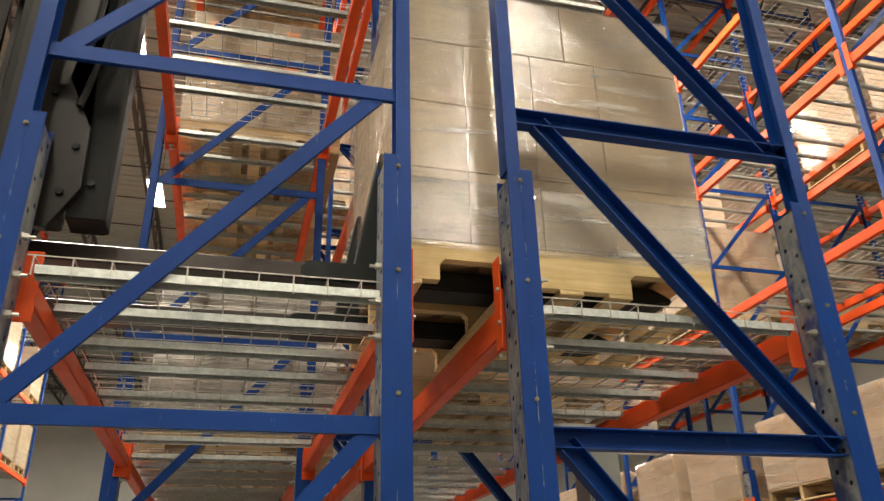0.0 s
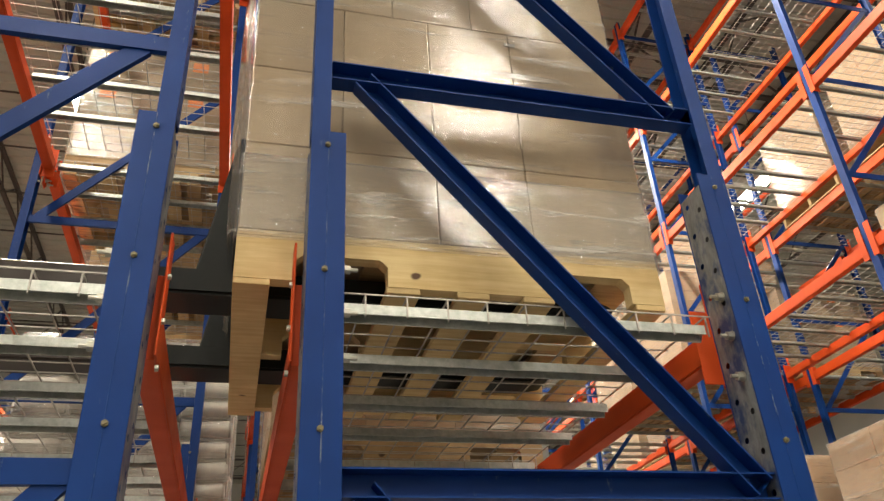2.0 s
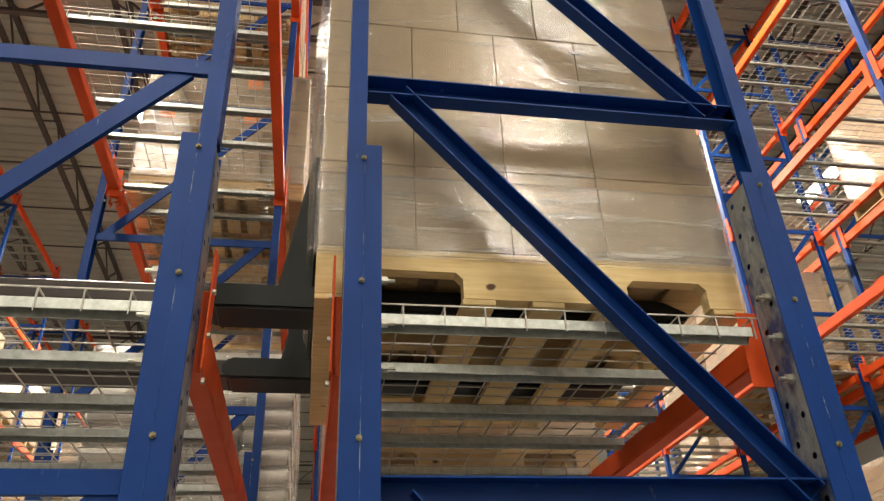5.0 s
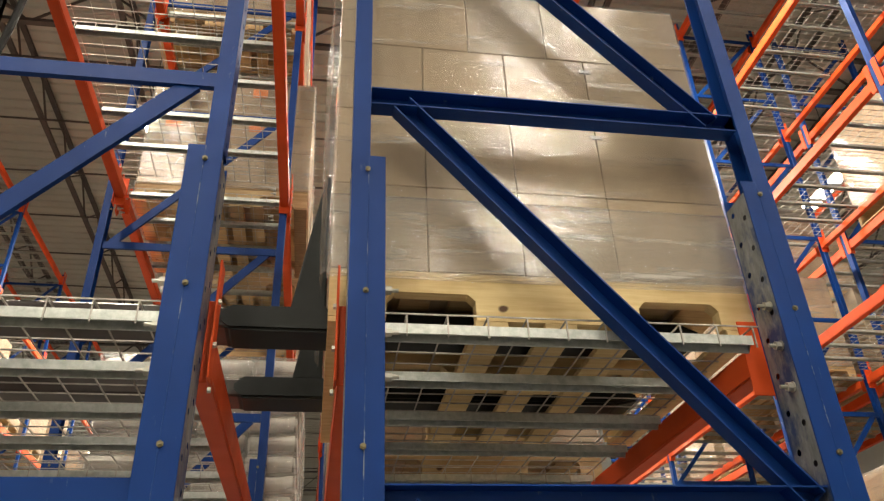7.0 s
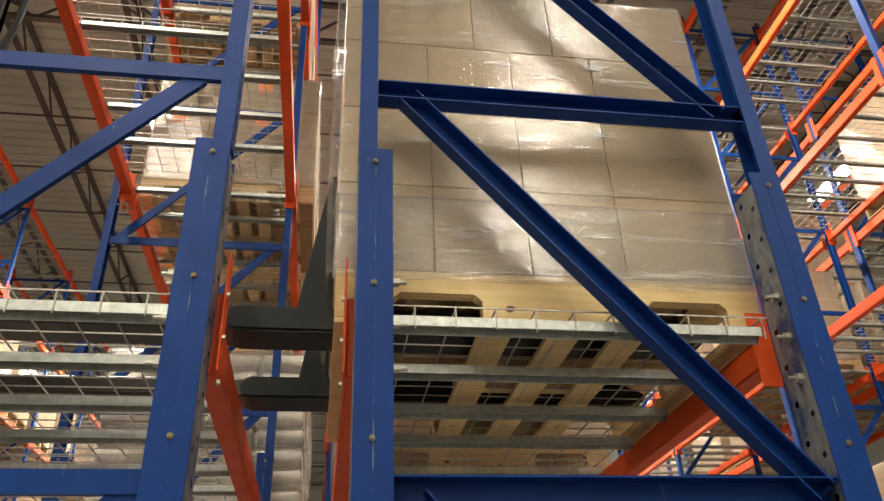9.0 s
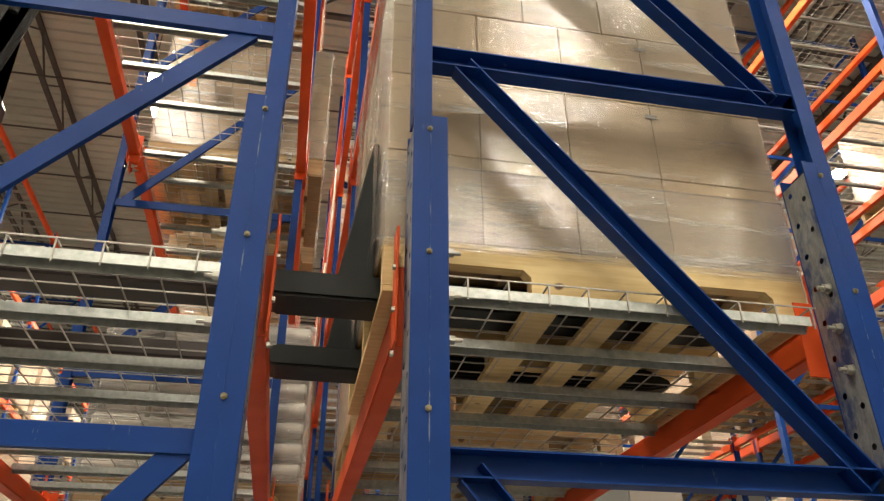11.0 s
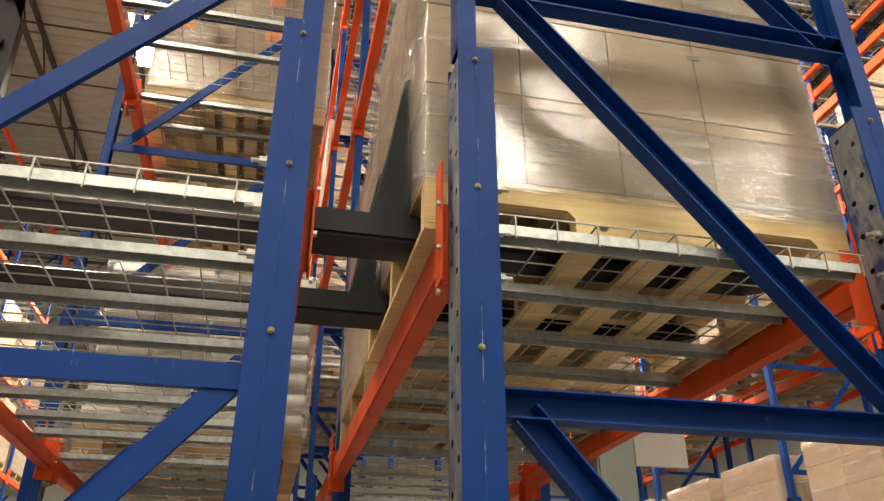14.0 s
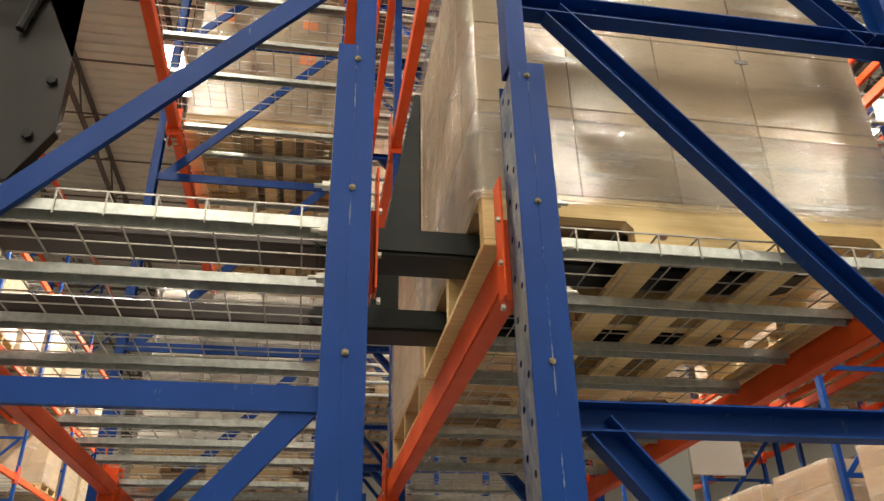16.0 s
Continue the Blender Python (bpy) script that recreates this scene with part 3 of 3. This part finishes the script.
old_pallet = pallet(WOOD_OLD_SHADE, "used brown wooden stringer pallet on a rack deck")
stacks = [carton_stack(3, 0.38, 3, 2, CARD_FAR, "brown cartons wrapped in clear film on a pallet", 0.012, 11.0),
          carton_stack(4, 0.29, 3, 2, CARD_FAR, "small brown cartons wrapped in clear film on a pallet", 0.015, 17.0),
          carton_stack(3, 0.34, 2, 2, CARD, "large tan cartons with orange stickers wrapped in film", 0.012, 23.0)]
stacks.append(carton_stack(3, 0.24, 3, 2, CARD_FAR, "low stack of brown cartons in wrinkled clear film on a pallet", 0.016, 29.0))
stacks.append(pack_stack())
for x, z in ((0.12, 0.52), (0.72, 0.52), (0.12, 0.86), (0.72, 0.86)):
    part("sticker", boxes((x, x + 0.11, -0.004, -0.002, z, z + 0.09)), STICKER, stacks[2], "orange paper sticker")
used = set()


def loaded(x, y, z, rng, which=None):
    m = pose(x, y, z)
    if "p" in used:
        copy_thing(old_pallet, m)
    else:
        old_pallet.matrix_basis = m
        used.add("p")
    k = rng.choice((0, 0, 1, 2)) if which is None else which
    m = pose(x, y + 0.004, z + 0.162)
    if k in used:
        copy_thing(stacks[k], m)
    else:
        stacks[k].matrix_basis = m
        used.add(k)


rng = random.Random(4)
DECK = 0.121
for bay in range(5):
    for lv, z in enumerate(LEVELS[:3]):
        for j in range(2):
            y = YF + BAY * bay + 0.17 + j * 1.3
            if bay > 0 and (lv < 2 or rng.random() < 0.6):
                loaded(LA + ((0.15, 0.12, 0.0)[lv] if bay == 1 else 0), y + rng.uniform(0, 0.05), z + DECK, rng, (4 if lv == 0 else 2) if bay == 1 else None)
            if (bay, lv, j) == (0, 0, 1) or (lv == 1 and bay > 2 and rng.random() < 0.8) or (lv == 2 and bay > 1 and rng.random() < 0.4):
                loaded(RA, y + (0.13 if bay == 0 else rng.uniform(0, 0.04)), z + DECK, rng)
for bay in range(1, 6):
    for lv, z in enumerate(RIGHT_LEVELS[:2]):
        for j in range(2):
            if lv == 0 or (bay > 2 and rng.random() < 0.5):
                loaded(5.58, YR + BAY * bay + 0.17 + j * 1.3, z + DECK, rng, 3 if lv == 0 else None)
for j in range(2):
    loaded(5.55, YR + 0.05 + j * 1.3, RIGHT_LEVELS[2] + DECK, rng)
for bay in range(0, 6):
    for z in RIGHT_LEVELS[:3]:
        for j in range(2):
            if rng.random() < 0.8 and not (bay < 2 and z < 3):
                loaded(7.1, YR + BAY * bay + 0.17 + j * 1.3, z + DECK, rng)
for bay in range(2, 6):
    for z in LEFT_LEVELS[:3]:
        for j in range(2):
            if rng.random() < 0.8:
                loaded(-6.0, YL + BAY * bay + 0.17 + j * 1.3, z + DECK, rng)


def column():
    t = thing("building_column", "grey painted steel building column beside the rack", "column")
    part("shaft", soft(boxes((2.17, 2.39, 4.54, 4.76, 0.02, HALL - 0.01)), 0.012, 2), COLUMN, t)
    part("base_plate", soft(boxes((2.08, 2.48, 4.45, 4.85, 0.0, 0.02)), 0.003), COLUMN, t)


column()
sign = thing("aisle_sign", "white board sign fixed to the grey column", "sign")
part("board", soft(boxes((2.392, 2.70, 4.545, 4.565, 2.48, 2.70)), 0.004), PAPER, sign)
for k in range(3):
    part("print_bar", boxes((2.43 + 0.075 * k, 2.48 + 0.075 * k, 4.541, 4.544, 2.665, 2.685)), INK, sign, "dark illegible print")


# ---- the truck's forks and carriage ----
def reach_forks():
    t = thing("lift_truck_carriage", "dark lift-truck reach carriage with two long brown forks and pusher stops", "forklift")
    for y in (2.43, 2.95):
        fork = part("fork", soft(boxes((-0.92, 1.70, y + 0.005, y + 0.135, 2.568, 2.630)), 0.006), FORK_STEEL, t, "worn brown steel fork blade")
        bm = bmesh.new()
        prof = [(0.47, 2.585), (0.50, 2.562), (1.80, 2.562), (1.885, 2.580), (1.885, 2.600), (1.80, 2.638), (0.50, 2.638), (0.47, 2.612)]
        a = [bm.verts.new((x, y, z)) for x, z in prof]
        b = [bm.verts.new((x, y + 0.14, z)) for x, z in prof]
        bm.faces.new(a[::-1])
        bm.faces.new(b)
        for i in range(8):
            j = (i + 1) % 8
            bm.faces.new((a[i], a[j], b[j], b[i]))
        part("sleeve", soft(bm, 0.008, 2), DARK_STEEL, fork, "dark grey steel sleeve over the fork")
        bm = bmesh.new()
        prof = [(0.665, 2.64), (0.765, 2.64), (0.765, 3.11), (0.748, 3.11)]
        a = [bm.verts.new((x, y + 0.02, z)) for x, z in prof]
        b = [bm.verts.new((x, y + 0.12, z)) for x, z in prof]
        bm.faces.new(a[::-1])
        bm.faces.new(b)
        for i in range(4):
            j = (i + 1) % 4
            bm.faces.new((a[i], a[j], b[j], b[i]))
        part("pusher", soft(bm, 0.004), DARK_STEEL, fork, "dark tapered upright stop")
        part("shank", soft(boxes((-0.94, -0.88, y, y + 0.14, 2.57, 3.30)), 0.01), DARK_STEEL, fork, "dark upright fork shank")
    for z in (2.70, 3.16):
        part("carriage_bar", soft(boxes((-1.01, -0.943, 2.30, 3.26, z, z + 0.11)), 0.008), DARK_STEEL, t)
    outline = [(-0.46, 2.60), (-0.28, 2.58), (-0.205, 2.72), (-0.21, 2.93), (-0.30, 3.12), (-0.26, 3.40), (-0.26, 4.3), (-0.46, 4.3)]
    arms = []
    for y, off in ((2.235, 0.0), (2.40, -0.10), (3.20, -0.62)):
        bm = prism(bmesh.new(), outline, (off, y, 0), (off, y + 0.03, 0), (1, 0, 0), (0, 0, 1))
        plate = part("reach_arm", soft(bm, 0.004), ARM_STEEL, t, "dark brown scissor arm plate with bolts")
        for x, z in ((-0.26, 2.70), (-0.24, 2.86), (-0.33, 3.05), (-0.33, 3.5), (-0.33, 3.9)):
            bm = bmesh.new()
            rod(bm, (x + off, y - 0.012, z), (x + off, y, z), 0.012, 6)
            part("bolt", bm, BLACK, plate)
        arms.append(plate)
    for y in (2.34, 2.74, 3.14):
        part("backrest_bar", soft(boxes((-1.00, -0.95, y, y + 0.05, 3.275, 4.25)), 0.006), BLACK, t)
    part("backrest_top", soft(boxes((-1.00, -0.95, 2.34, 3.19, 4.255, 4.31)), 0.006), BLACK, t)
    for n, (x, y) in enumerate(((-0.25, 2.22), (-0.31, 2.21))):
        part("hose", tube([(x + 0.07 * math.sin(k / 20 * 3.1 + n), y, 3.0 + 0.22 * n + 1.2 * k / 20) for k in range(21)], 0.011), BLACK, t, "black hydraulic hose")
    return t, arms


forks, arms = reach_forks()


def truck_mast():
    """The truck's mast in the next aisle and the upper reach columns held over the deck; both stand still while the carriage reaches out."""
    t = thing("lift_truck_mast", "tall black steel mast and reach columns of a truck", "forklift mast")
    for y in (2.44, 3.16):
        s = 1 if y < 3 else -1
        prof = [(-1.78, y), (-1.55, y), (-1.55, y + s * 0.03), (-1.68, y + s * 0.05), (-1.68, y + s * 0.11), (-1.55, y + s * 0.13), (-1.55, y + s * 0.16), (-1.78, y + s * 0.16)]
        part("mast_rail", soft(prism(bmesh.new(), prof, (0, 0, 0.0), (0, 0, 5.6), (1, 0, 0), (0, 1, 0)), 0.003), DARK_STEEL, t, "dark steel mast rail")
    for z in (0.3, 1.9, 5.4):
        part("mast_tie", soft(boxes((-1.74, -1.70, 2.61, 2.99, z, z + 0.1)), 0.005), DARK_STEEL, t)
    for x, mat, w in ((-0.43, BLACK, 0.115), (-0.565, DARK_STEEL, 0.095), (-0.68, BLACK, 0.12)):
        prof = [(x - w, 2.275), (x - 0.012, 2.275), (x, 2.287), (x, 2.375), (x - 0.012, 2.387), (x - w, 2.387)]
        column_ = part("reach_column", soft(prism(bmesh.new(), prof, (0, 0, 2.70), (0, 0, 4.52), (1, 0, 0), (0, 1, 0)), 0.003), mat, t, "dark upright reach column")
        for z in (2.82, 3.3, 3.8):
            bm = bmesh.new()
            rod(bm, (x - w / 2, 2.263, z), (x - w / 2, 2.275, z), 0.013, 6)
            part("bolt", bm, DARK_STEEL, column_)
    for z in (3.62, 4.40):
        part("reach_beam", soft(boxes((-1.76, -0.80, 2.29, 2.375, z, z + 0.1)), 0.008), DARK_STEEL, t, "dark steel beam from mast to columns")
        part("reach_foot", soft(boxes((-1.78, -1.70, 2.376, 2.44, z, z + 0.1)), 0.004), DARK_STEEL, t)


truck_mast()


def motions():
    slide = [(0.0, -0.302, 0.062), (0.5, -0.270, 0.062), (1.0, -0.192, 0.062), (1.5, -0.146, 0.063), (2.0, -0.118, 0.064), (2.5, -0.096, 0.061),
             (3.0, -0.081, 0.062), (3.5, -0.068, 0.062), (4.0, -0.052, 0.063), (5.0, -0.020, 0.062), (5.8, -0.001, 0.058), (6.5, 0.004, 0.044), (7.0, 0.004, 0.024),
             (7.5, 0.002, 0.007), (8.0, 0.001, 0.0), (9.0, 0.0, 0.0), (12.0, 0.0, 0.0), (16.0, 0.0, 0.0)]
    walk(near_pallet, [(t, pose(PX + dx, PY, PZ + dz)) for t, dx, dz in slide])
    walk(near_stack, [(t, pose(PX + dx, PY + 0.005, PZ + 0.162 + dz)) for t, dx, dz in slide])
    reach = [(t, dx, dz) for t, dx, dz in slide if t < 10] + [(12.0, 0.0, 0.0), (14.4, 0.0, 0.0), (15.0, -0.02, 0.0), (15.5, -0.065, 0.0), (16.0, -0.12, 0.0)]
    walk(forks, [(t, pose(dx, 0, dz)) for t, dx, dz in reach])
    for arm in arms[:2]:
        walk(arm, [(t, pose(dx, 0, 0)) for t, dx in ((0.0, 0.0), (14.4, 0.0), (15.0, 0.015), (15.5, 0.05), (16.0, 0.09))])


motions()
